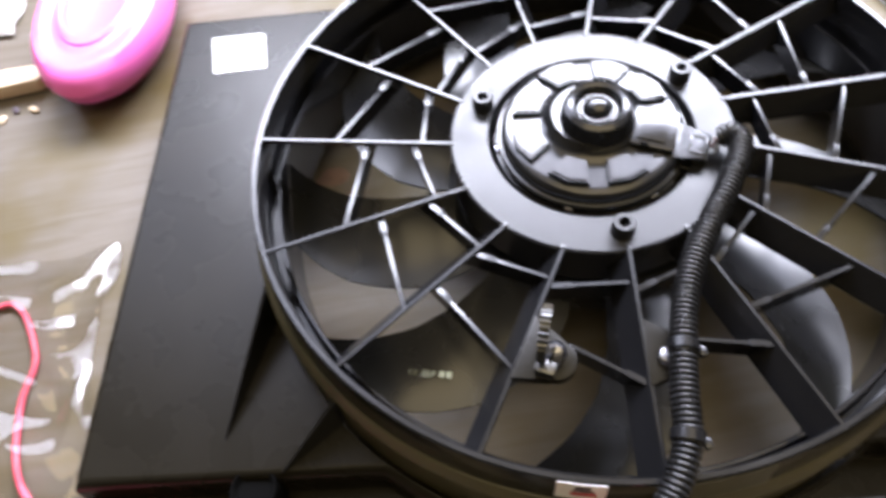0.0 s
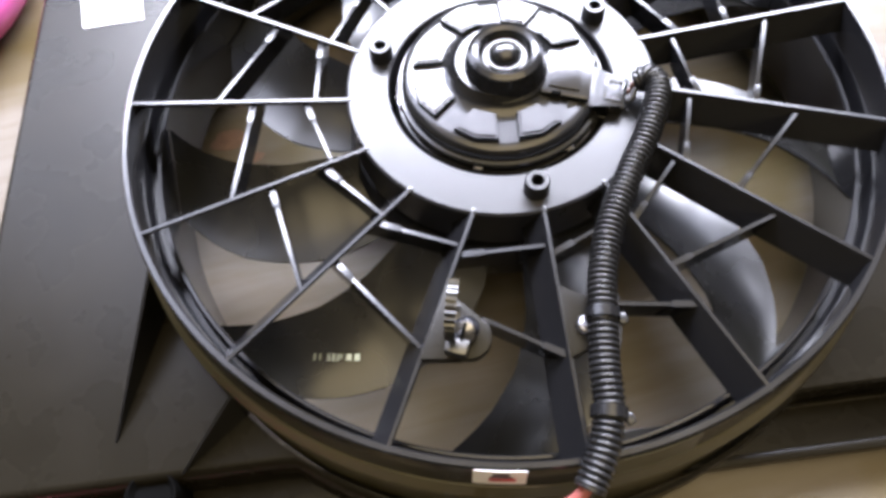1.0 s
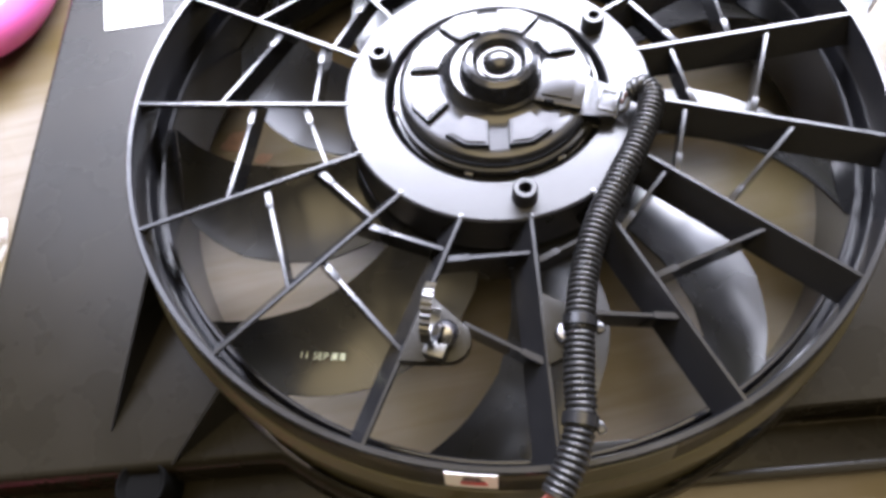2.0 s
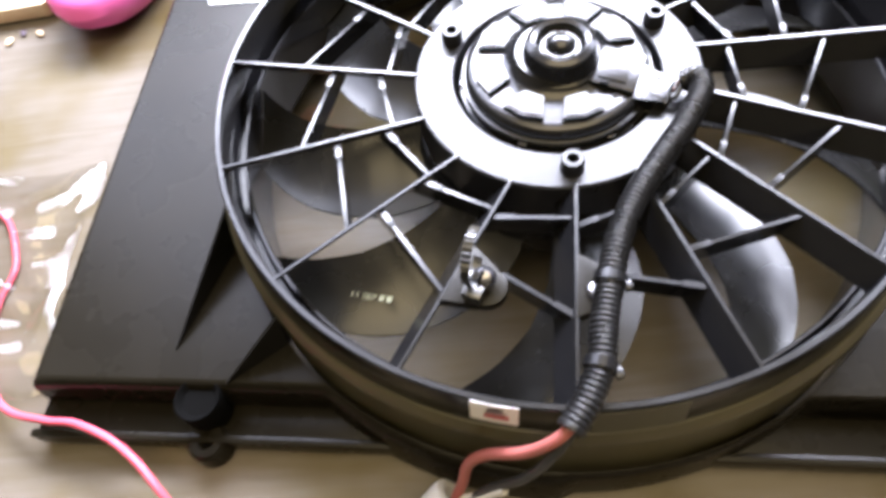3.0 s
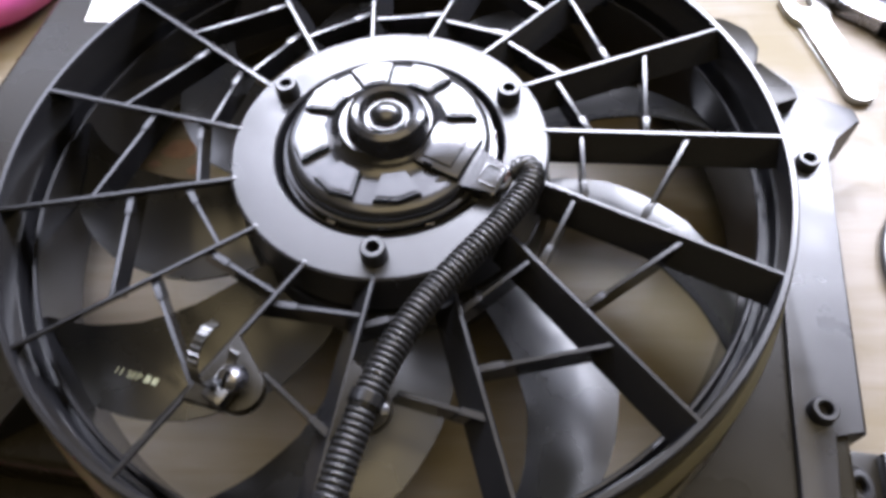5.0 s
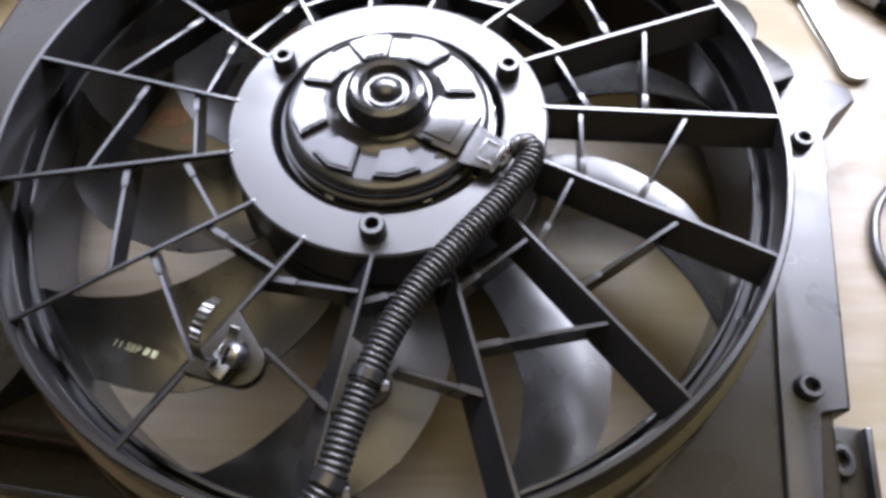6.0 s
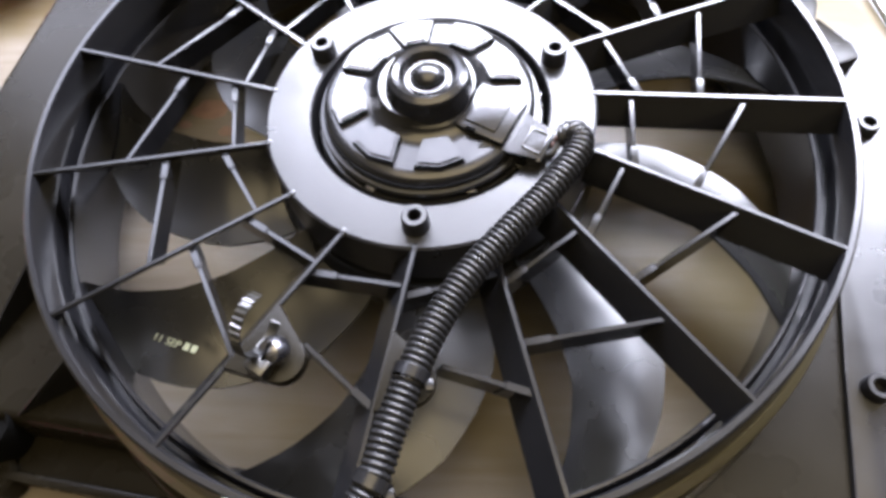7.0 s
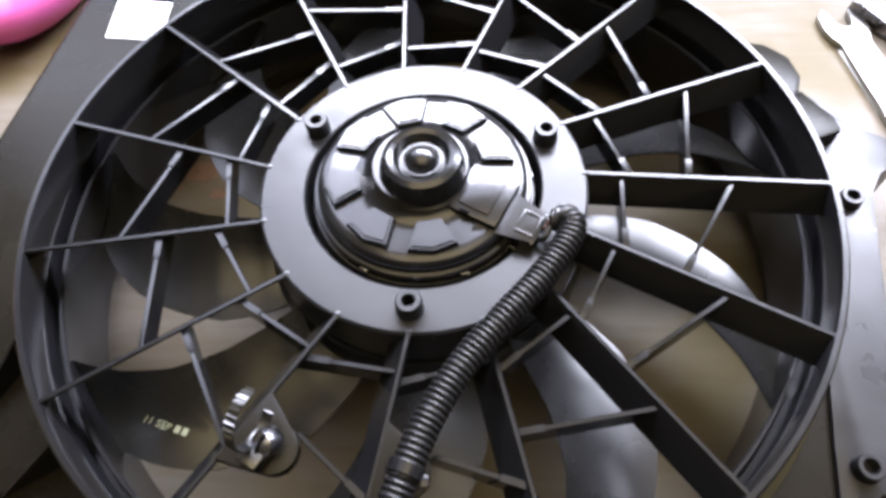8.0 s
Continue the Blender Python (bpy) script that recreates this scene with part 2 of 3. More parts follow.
def tube(points, radius, sides=12, bm=None, cap=True):
    """A round tube along points; radius is one number or a function of the point's number."""
    bm = bm or bmesh.new()
    rings, prev = [], Vector((0.13, 0.21, 0.97))
    for i, p in enumerate(points):
        d = (points[min(i + 1, len(points) - 1)] - points[max(i - 1, 0)]).normalized()
        u = (prev - d * prev.dot(d)).normalized()
        prev = u
        v = d.cross(u)
        r = radius(i) if callable(radius) else radius
        rings.append([bm.verts.new(p + r * (math.cos(2 * math.pi * k / sides) * u + math.sin(2 * math.pi * k / sides) * v)) for k in range(sides)])
    for a, b in zip(rings, rings[1:]):
        for k in range(sides):
            bm.faces.new((a[k], a[(k + 1) % sides], b[(k + 1) % sides], b[k]))
    if cap:
        bm.faces.new(rings[0][::-1])
        bm.faces.new(rings[-1])
    return bm


def polar(r, deg, z=0.0):
    return Vector((r * math.cos(radians(deg)), r * math.sin(radians(deg)), z))


def upright(z=0.0, deg=0.0, x=0.0, y=0.0):
    return Matrix.Translation((x, y, z)) @ Matrix.Rotation(radians(deg), 4, "Z")


# ---- the setting: a plain room round the work table ----
FLOOR_Z, CEIL_Z = -0.76, 3.28
X0, X1, Y0 = -2.6, 3.5, -4.2


def slab(name, x0, x1, y0, y1, z0, z1, mat, label, category):
    return solo(name, box(x1 - x0, y1 - y0, z1 - z0, Matrix.Translation(((x0 + x1) / 2, (y0 + y1) / 2, (z0 + z1) / 2))), mat, label, category, kind="structure")


slab("floor", X0 - 0.2, X1 + 0.2, Y0 - 0.2, WALL_Y + 0.2, FLOOR_Z - 0.1, FLOOR_Z, FLOORMAT, "plain grey floor under the work table", "floor")
slab("ceiling", X0 - 0.2, X1 + 0.2, Y0 - 0.2, WALL_Y + 0.2, CEIL_Z, CEIL_Z + 0.1, CEILPAINT, "plain white painted ceiling of the room", "ceiling")
slab("wall_west", X0 - 0.2, X0, Y0 - 0.2, WALL_Y + 0.2, FLOOR_Z, CEIL_Z, ROOMPAINT, "plain matt painted wall of the room", "wall")
slab("wall_east", X1, X1 + 0.2, Y0 - 0.2, WALL_Y + 0.2, FLOOR_Z, CEIL_Z, ROOMPAINT, "plain matt painted wall of the room", "wall")
slab("wall_south", X0, X1, Y0 - 0.2, Y0, FLOOR_Z, CEIL_Z, ROOMPAINT, "plain matt painted wall of the room", "wall")


def north_wall():
    bm = bmesh.new()
    for x0, x1, z0, z1 in ((X0, WIN[0], FLOOR_Z, CEIL_Z), (WIN[1], X1, FLOOR_Z, CEIL_Z), (WIN[0], WIN[1], FLOOR_Z, WIN[2]), (WIN[0], WIN[1], WIN[3], CEIL_Z)):
        box(x1 - x0, 0.2, z1 - z0, Matrix.Translation(((x0 + x1) / 2, WALL_Y + 0.1, (z0 + z1) / 2)), bm=bm)
    solo("wall_north", bm, ROOMPAINT, "plain painted wall with a wide window opening", "wall", kind="structure")


north_wall()

# ---- the work table ----
table = thing("work_table", (0, 0, FLOOR_Z), "varnished beige wooden work table, scuffed and stained", "table")
part("tabletop", box(1.7, 1.25, 0.035, Matrix.Translation((0.05, 0.12, -0.0175)), 0.004), TABLE, table)
for x in (-0.72, 0.82):
    for y in (-0.42, 0.66):
        part("leg", box(0.06, 0.06, 0.725, Matrix.Translation((x, y, FLOOR_Z + 0.3625)), 0.004), TABLE, table)

def stain_outline(x, y, size, seed):
    return [(x + size * (1 + 0.35 * noise.noise(Vector((math.cos(a) * 1.3, math.sin(a) * 1.3, seed)))) * math.cos(a) * 1.5, y + size * (1 + 0.35 * noise.noise(Vector((math.cos(a) * 1.3, math.sin(a) * 1.3, seed)))) * math.sin(a)) for a in [2 * math.pi * i / 28 for i in range(28)]]


for x, y, size, seed in ((-0.163, 0.083, 0.0085, 1.0), (-0.148, 0.064, 0.0040, 2.0), (-0.178, 0.070, 0.0030, 5.0)):
    part("stain", prism(stain_outline(x, y, size, seed), -0.001, 0.0004), RUST, table, "rust brown stain", smooth=0)

# ---- the fan shroud ----
TURN = -7.5                      # the shroud plate's sides against the spokes
PLATE_Z = 0.035
RIM = 0.1913
RING = (0.0, 0.0016, 0.0)         # the barrel stands a little off the hub
plate_m = Matrix.Rotation(radians(TURN), 4, "Z")
shroud = thing("fan_shroud", (0, 0, 0), "black moulded plastic radiator fan shroud lying flat on the table", "fan shroud")


def plate_mesh():
    """The flat plate with its round opening: rows of faces from the circle out to the rectangle, then down skirts."""
    u0, u1, v0, v1 = -0.294, 0.228, -0.1605, 0.205
    bm = bmesh.new()
    seg = 144
    inner, outer = [], []
    for i in range(seg):
        a = 2 * math.pi * i / seg
        c, s = math.cos(a), math.sin(a)
        inner.append((0.203 * c, 0.203 * s))
        k = min(abs((u1 if c > 0 else u0) / c) if abs(c) > 1e-6 else 9, abs((v1 if s > 0 else v0) / s) if abs(s) > 1e-6 else 9)
        k = min(k, 0.235 / max(0.05, 0.731 * c + 0.682 * s))      # the cut-back corner
        outer.append((max(k, 0.2031) * c, max(k, 0.2031) * s))
    # the four corners sit exactly on the nearest ray
    for cx, cy in ((u0, v0), (u0, v1), (u1, v0)):
        near = min(range(seg), key=lambda i: abs(math.atan2(outer[i][1], outer[i][0]) - math.atan2(cy, cx)))
        outer[near] = (cx, cy)
    low = 0.004
    rings = [[bm.verts.new((x, y, PLATE_Z - 0.003)) for x, y in inner], [bm.verts.new((x, y, PLATE_Z)) for x, y in inner],
             [bm.verts.new((x * 0.985 + ix * 0.015, y * 0.985 + iy * 0.015, PLATE_Z)) for (x, y), (ix, iy) in zip(outer, inner)],
             [bm.verts.new((x, y, PLATE_Z)) for x, y in outer]]
    for grow, drop, front, front_drop in ((1.005, 0.0005, 0.0022, 0.0008), (1.010, 0.0022, 0.0042, 0.0030), (1.013, 0.0050, 0.0056, 0.0070), (1.018, PLATE_Z - low, 0.0080, PLATE_Z - low)):
        rings.append([bm.verts.new((x * grow, y - front, PLATE_Z - front_drop) if y < v0 + 1e-4 and x < 0 else (x * grow, y * grow, PLATE_Z - drop)) for x, y in outer])
    for p, q in zip(rings, rings[1:]):
        for i in range(seg):
            bm.faces.new((p[i], p[(i + 1) % seg], q[(i + 1) % seg], q[i]))
    bm.transform(plate_m)
    return bm


part("plate", plate_mesh(), PLATE, shroud, "flat black shroud plate, slightly dusty")

# the round barrel: thin upright wall, a step, the lower drum
part("outer_ring", lathe(closed([(RIM - 0.0018, 0.066), (RIM - 0.0015, 0.0985), (RIM - 0.0006, 0.1003), (RIM + 0.0016, 0.1004), (RIM + 0.0025, 0.0996), (RIM + 0.0053, 0.0792), (RIM + 0.0046, 0.0776), (RIM + 0.0020, 0.0660)]), 180, centre=RING), PLASTIC, shroud)
part("drum", lathe(closed([(RIM + 0.0045, 0.0772), (RIM + 0.0058, 0.0768), (RIM + 0.0088, 0.0716), (RIM + 0.0096, 0.0700), (RIM + 0.0094, 0.0684), (RIM + 0.0084, 0.0676), (RIM + 0.0114, 0.006), (RIM + 0.0070, 0.006), (RIM + 0.0015, 0.058), (RIM + 0.0012, 0.0660)]), 180, centre=RING), DRUM, shroud,
     "lower barrel wall with an olive film of dust")
part("inner_lip", lathe(closed([(0.1831, 0.030), (0.1831, 0.0758), (0.1837, 0.0766), (0.1849, 0.0766), (0.1856, 0.0756), (0.1873, 0.068), (0.1905, 0.068), (0.1905, 0.060), (0.185, 0.060), (0.185, 0.030)]), 180, centre=(0.0, 0.0008, 0.0)), PLASTIC, shroud)

# hub plate with its round opening, down-turned rim and inner collar
part("hub_plate", lathe(closed([(0.0570, 0.084), (0.0570, 0.0990), (0.0578, 0.1000), (0.0780, 0.1000), (0.0792, 0.0990), (0.0800, 0.074), (0.0782, 0.074), (0.0772, 0.0972), (0.0592, 0.0972), (0.0592, 0.084)]), 120), HUBTOP, shroud,
     "flat annular motor mounting plate of black plastic")


def spoke_mesh():
    """A slanted vane from the hub to the rim, its lower edge swept to one side."""
    a, b = polar(0.0785, 4.5), polar(RIM + 0.0006, 0.0)
    d = (b - a).normalized()
    n = Vector((-d.y, d.x, 0))
    bm = bmesh.new()
    line = []
    for s in (0.0, 0.25, 0.5, 0.75, 1.0):
        p = a.lerp(b, s)
        line.append([bm.verts.new((p + n * o).to_tuple()[:2] + (z,)) for o, z in
                     ((-0.0098, 0.0870), (-0.0012, 0.0996), (-0.0007, 0.1003), (0.0007, 0.1003), (0.0013, 0.0994), (-0.0076, 0.0865))])
    for p, q in zip(line, line[1:]):
        for k in range(6):
            bm.faces.new((p[k], q[k], q[(k + 1) % 6], p[(k + 1) % 6]))
    bm.faces.new(line[0])
    bm.faces.new(line[-1][::-1])
    return mesh_of("spoke", bm, PLASTIC, 30)


def on_spoke(k, r):
    """The point of spoke k at that radius."""
    a, b = polar(0.0785, 4.5 - 24 * k), polar(RIM, -24 * k)
    lo, hi = 0.0, 1.0
    for _ in range(30):
        mid = (lo + hi) / 2
        lo, hi = (mid, hi) if a.lerp(b, mid).length < r else (lo, mid)
    return a.lerp(b, lo)


spoke = spoke_mesh()
root = mesh_of("spoke_root", box(0.0036, 0.0024, 0.0026, upright(0.0990, 4.5) @ Matrix.Translation((0.0782, 0.0, 0.0)), 0.0004), PLASTIC, 30)
for k in range(15):
    part("spoke", spoke, None, shroud, m=Matrix.Rotation(radians(-24 * k), 4, "Z"))
    part("spoke_root", root, None, shroud, m=Matrix.Rotation(radians(-24 * k), 4, "Z"))


def strut_mesh(a, b, thick_end, top=0.0985, deep=0.013, lean=0.0086, name="strut"):
    """A thin cross rib from a to b, thicker for a short length at one end; its ends follow the slant of the vanes."""
    d = b - a
    length = d.length
    d.normalize()
    n = Vector((-d.y, d.x, 0))
    thick = (length - 0.012, length - 0.0008, 0.0016, top + 0.0001, deep - 0.001) if thick_end else (0.0008, 0.012, 0.0016, top + 0.0001, deep - 0.001)
    bm = bmesh.new()
    for s0, s1, w, t, dz in ((0.0005, length - 0.0005, 0.0010, top - 0.0004, deep), thick):
        own = bmesh.new()
        rows = []
        for s in (s0, s1):
            for side in (-w, w):
                p = a + d * s + n * side
                q = p + d * lean * dz / deep
                rows.append((own.verts.new((p.x, p.y, t)), own.verts.new((q.x, q.y, t - dz))))
        (e0, f0), (e1, f1), (g0, h0), (g1, h1) = rows
        for face in ((e0, e1, g1, g0), (f0, h0, h1, f1), (e0, g0, h0, f0), (e1, f1, h1, g1), (e0, f0, f1, e1), (g0, g1, h1, h0)):
            own.faces.new(face)
        bmesh.ops.recalc_face_normals(own, faces=own.faces)
        bmesh.ops.bevel(own, geom=own.edges[:], offset=0.0002, segments=1, affect="EDGES")
        join(bm, own)
    return mesh_of(name, bm, PLASTIC, 30)


inner_strut = strut_mesh(on_spoke(0, 0.0955), on_spoke(1, 0.1005), True)
outer_strut = strut_mesh(on_spoke(0, 0.1475), on_spoke(1, 0.127), True)
TAB = {3: polar(0.130, -85.0), 4: polar(0.129, -110.0)}
EAR = {4: Vector((-0.0005, -0.1360, 0)), 5: Vector((-0.0518, -0.1288, 0))}
for k in range(15):
    part("strut", inner_strut, None, shroud, m=Matrix.Rotation(radians(-24 * k), 4, "Z"))
    if k not in TAB:
        part("strut", outer_strut, None, shroud, m=Matrix.Rotation(radians(-24 * k), 4, "Z"))
for k, end in TAB.items():
    part("strut", strut_mesh(on_spoke(k, 0.148), end, False, lean=0.005), PLASTIC, shroud)


def tab_mesh(k, centre, r):
    """A rounded ear beside spoke k that carries a screw."""
    a, b = on_spoke(k, centre.length - 0.020), on_spoke(k, centre.length + 0.014)
    ang = math.atan2((centre - (a + b) / 2).y, (centre - (a + b) / 2).x)
    arc = [(centre.x + r * math.cos(ang + radians(t)), centre.y + r * math.sin(ang + radians(t))) for t in range(-90, 91, 15)]
    ends = [tuple(a.xy), tuple(b.xy)]
    if (Vector(arc[-1]) - a.xy).length > (Vector(arc[-1]) - b.xy).length:
        ends = ends[::-1]
    return prism(arc + ends, 0.0950, 0.1008, 0.0006)


for k, r in ((4, 0.0105), (5, 0.0098)):
    part("screw_tab", tab_mesh(k, EAR[k], r), PLATE, shroud)


def boss_mesh(r, hole, z0, z1):
    return mesh_of("boss", lathe([(r * 1.08, z0), (r, z1 - 0.0008), (r - 0.0006, z1), (hole + 0.0004, z1), (hole, z1 - 0.0005), (hole, z0 + 0.001), (0.0, z0 + 0.001)], 28), HUBTOP)


hub_boss = boss_mesh(0.0058, 0.0028, 0.0990, 0.1085)
for x, y in ((-0.0550, 0.0332), (0.0597, 0.0275), (-0.0021, -0.0672)):
    part("boss", hub_boss, None, shroud, m=Matrix.Translation((x, y, 0)))

# raised rail along one side with its screw bosses and a mounting ear
def rail_mesh():
    bm = bmesh.new()
    out = [(0.203, 0.150), (0.216, 0.140), (0.238, 0.1180), (0.262, 0.1110), (0.2645, 0.1000), (0.247, 0.0860), (0.2400, 0.0700), (0.2365, -0.0965), (0.2205, -0.0975), (0.2190, -0.1620), (0.203, -0.162), (0.205, -0.08), (0.208, 0.0), (0.2060, 0.08)]
    prism(out, 0.004, 0.0385, 0.0016, bm)
    bm.transform(plate_m)
    return bm


part("side_rail", rail_mesh(), HUBTOP, shroud, "smooth raised rail with a mounting ear")
side_boss = boss_mesh(0.0062, 0.0034, 0.0380, 0.0450)
for x, y in ((0.2345, 0.0325), (0.2035, -0.1160)):
    part("boss", side_boss, None, shroud, m=Matrix.Translation((x, y, 0)))
part("corner_ledge", box(0.030, 0.068, 0.019, plate_m @ Matrix.Translation((0.2345, -0.1330, 0.0135)), 0.0018), PLATE, shroud)
part("ledge_rib", box(0.003, 0.066, 0.008, plate_m @ Matrix.Translation((0.2478, -0.1335, 0.0262)), 0.0008), PLASTIC, shroud)
ledge_boss = lathe(closed([(0.0030, 0.0225), (0.0030, 0.0268), (0.0040, 0.0278), (0.0060, 0.0276), (0.0070, 0.0262), (0.0074, 0.0225)]), 28)
ledge_boss.transform(Matrix.Translation((0.2183, -0.1466, 0)) @ Matrix.Diagonal((0.85, 1.25, 1, 1)))
part("ledge_boss", ledge_boss, HUBTOP, shroud)


def fin_mesh(top, foot, thick=0.0009):
    """A thin triangular gusset between the drum and the plate."""
    a, b = Vector(top), Vector(foot)
    d = (b - a).normalized()
    n = Vector((-d.y, d.x))
    bm = bmesh.new()
    rows = []
    for p, z, w in ((a, 0.066, thick), (a, PLATE_Z, thick * 1.6), (b, PLATE_Z, 0.0005), (b, PLATE_Z + 0.0006, 0.0003)):
        rows.append([bm.verts.new((*(p + n * w), z)), bm.verts.new((*(p - n * w), z))])
    bm.faces.new([r[0] for r in rows])
    bm.faces.new([r[1] for r in rows][::-1])
    for i in range(4):
        bm.faces.new((rows[i][0], rows[i][1], rows[(i + 1) % 4][1], rows[(i + 1) % 4][0]))
    return bm


for top, foot in (((-0.1960, -0.036), (-0.231, -0.114)), ((-0.162, -0.114), (-0.200, -0.138)), ((-0.150, 0.128), (-0.175, 0.150)), ((0.176, 0.094), (0.230, 0.084))):
    part("gusset", fin_mesh(top, foot), PLASTIC, shroud)

# front channel, lip, grommet and lug
def front_mesh():
    bm = bmesh.new()
    box(0.536, 0.024, 0.008, Matrix.Translation((-0.031, -0.1775, 0.008)), 0.001, bm)
    box(0.536, 0.005, 0.014, Matrix.Translation((-0.031, -0.1885, 0.011)), 0.0018, bm)
    bm.transform(plate_m)
    return bm


part("front_channel", front_mesh(), PLATE, shroud, "recessed front channel with a low lip")
part("grommet", lathe([(0.0, 0.0305), (0.0090, 0.0308), (0.0108, 0.0330), (0.0118, 0.0344), (0.0125, 0.0344), (0.0130, 0.0334), (0.0132, 0.0060), (0.0, 0.0060)], 40, centre=(-0.2165, -0.1440, 0)), RUBBER, shroud, "dished black rubber grommet in the edge of the plate")
part("lug", lathe(closed([(0.0036, 0.002), (0.0036, 0.0150), (0.0050, 0.0165), (0.0092, 0.0165), (0.0112, 0.0145), (0.0120, 0.002)]), 32, centre=(-0.2165, -0.1625, 0)), PLATE, shroud)

# far-side clip beside the rim
part("clip", prism([(0.168, 0.128), (0.186, 0.141), (0.203, 0.138), (0.215, 0.127), (0.219, 0.110), (0.215, 0.097), (0.195, 0.080)], 0.030, 0.058, 0.0030), PLATE, shroud)
part("clip_wedge", prism([(0.190, 0.100), (0.221, 0.1055), (0.235, 0.0850), (0.2365, 0.0745), (0.206, 0.062)], 0.030, 0.0500, 0.0012), PLATE, shroud)

# stickers on the shroud
part("sticker", prism([(-0.244, 0.217), (-0.202, 0.212), (-0.2015, 0.173), (-0.2425, 0.1765)], PLATE_Z + 0.0002, PLATE_Z + 0.0008), WHITE, shroud, "blank white paper sticker", smooth=0)


def wall_label(a0, a1, z0, z1, mat, name, label, r=0.0):
    prof = [(RIM + 0.0029 + r + (0.0996 - z) * 0.137, z) for z in (z1, z0)]
    bm = lathe([(prof[0][0], prof[0][1]), (prof[1][0], prof[1][1]), (prof[1][0] - 0.0003, prof[1][1]), (prof[0][0] - 0.0003, prof[0][1]), (prof[0][0], prof[0][1])], 12, a0, a1, centre=RING)
    return part(name, bm, mat, shroud, label)


wall_label(-109.5, -103.2, 0.0830, 0.1000, WHITE, "label", "small white printed label")
for a0, a1, z0, z1, mat in ((-107.2, -105.2, 0.0945, 0.0975, INKDARK), (-107.5, -104.7, 0.0922, 0.0932, INKDARK), (-107.6, -104.4, 0.0880, 0.0908, INKRED)):
    wall_label(a0, a1, z0, z1, mat, "print_bar", "", 0.0004)
wall_label(-94.0, -82.0, 0.079, 0.0985, OLIVE, "tape", "olive translucent tape")

# ---- the fan behind the spokes ----
fan = thing("cooling_fan", (0, 0, 0.030), "satin black nine-bladed plastic cooling fan inside the shroud", "fan")
part("hub", lathe([(0.0, 0.036), (0.076, 0.036), (0.0815, 0.040), (0.083, 0.062), (0.080, 0.068), (0.0, 0.068)], 72), BLADE, fan)
START = [(0.078, 5.0), (0.092, 5.0), (0.119, 3.8), (0.143, 0.8), (0.165, -4.0), (0.1825, -9.0)]
STOP = [(0.078, 34.0), (0.092, 33.5), (0.118, 29.5), (0.137, 24.0), (0.156, 18.0), (0.172, 11.0), (0.1825, 5.0)]


def blade_mesh():
    """A swept sickle blade, thin, pitched and gently cupped."""
    bm = bmesh.new()
    nr, nc, h = 16, 12, 0.0011
    grid = {}
    for i in range(nr + 1):
        r = 0.078 + (0.1825 - 0.078) * i / nr
        a0, a1 = np.interp(r, *zip(*START)), np.interp(r, *zip(*STOP))
        for j in range(nc + 1):
            s = j / nc
            z = 0.070 - 0.021 * s - 0.0053 * math.sin(math.pi * s) + 0.002 * (i / nr)
            for side in (0, 1):
                e = h * (0.70 + 0.30 * math.sin(math.pi * min(1, max(0, s))))
                grid[i, j, side] = bm.verts.new(polar(r, 176 + a0 + (a1 - a0) * s, z + (e if side else -e)))
    for i in range(nr):
        for j in range(nc):
            bm.faces.new([grid[c] for c in ((i, j, 1), (i + 1, j, 1), (i + 1, j + 1, 1), (i, j + 1, 1))])
            bm.faces.new([grid[c] for c in ((i, j, 0), (i, j + 1, 0), (i + 1, j + 1, 0), (i + 1, j, 0))])
    for i in range(nr):
        for j in (0, nc):
            bm.faces.new([grid[c] for c in ((i, j, 0), (i + 1, j, 0), (i + 1, j, 1), (i, j, 1))])
    for j in range(nc):
        for i in (0, nr):
            bm.faces.new([grid[c] for c in ((i, j, 0), (i, j + 1, 0), (i, j + 1, 1), (i, j, 1))])
    return mesh_of("blade", bm, BLADE, 50)


blade = blade_mesh()
for k in range(9):
    part("blade", blade, None, fan, m=Matrix.Rotation(radians(40 * k), 4, "Z"))


def stamped_date():
    """The date stamped in pale ink on one blade."""
    cu = bpy.data.curves.new("stamp", "FONT")
    cu.body, cu.size, cu.extrude, cu.space_character = "11 SEP", 0.0050, 0.0001, 1.05
    cu.align_x = "RIGHT"
    tmp = bpy.data.objects.new("stamp", cu)
    me = bpy.data.meshes.new_from_object(tmp)
    bpy.data.objects.remove(tmp)
    me.materials.append(STAMP)
    ob = part("date_stamp", me, None, fan, "pale stamped date on a blade")
    ob.matrix_basis = Matrix.Translation((-0.1095, -0.1144, 0.0700)) @ Matrix.Rotation(radians(-17), 4, "Z") @ Matrix.Rotation(radians(-4), 4, "X")


stamped_date()
STAMP_M = Matrix.Translation((-0.1125, -0.1135, 0.0700)) @ Matrix.Rotation(radians(-17), 4, "Z") @ Matrix.Rotation(radians(-4), 4, "X")
for dx in (0.0062, 0.0100):
    part("stamp_bar", box(0.0026, 0.0034, 0.0003, STAMP_M @ Matrix.Translation((dx, 0.0020, 0.0))), STAMP, fan, smooth=0)

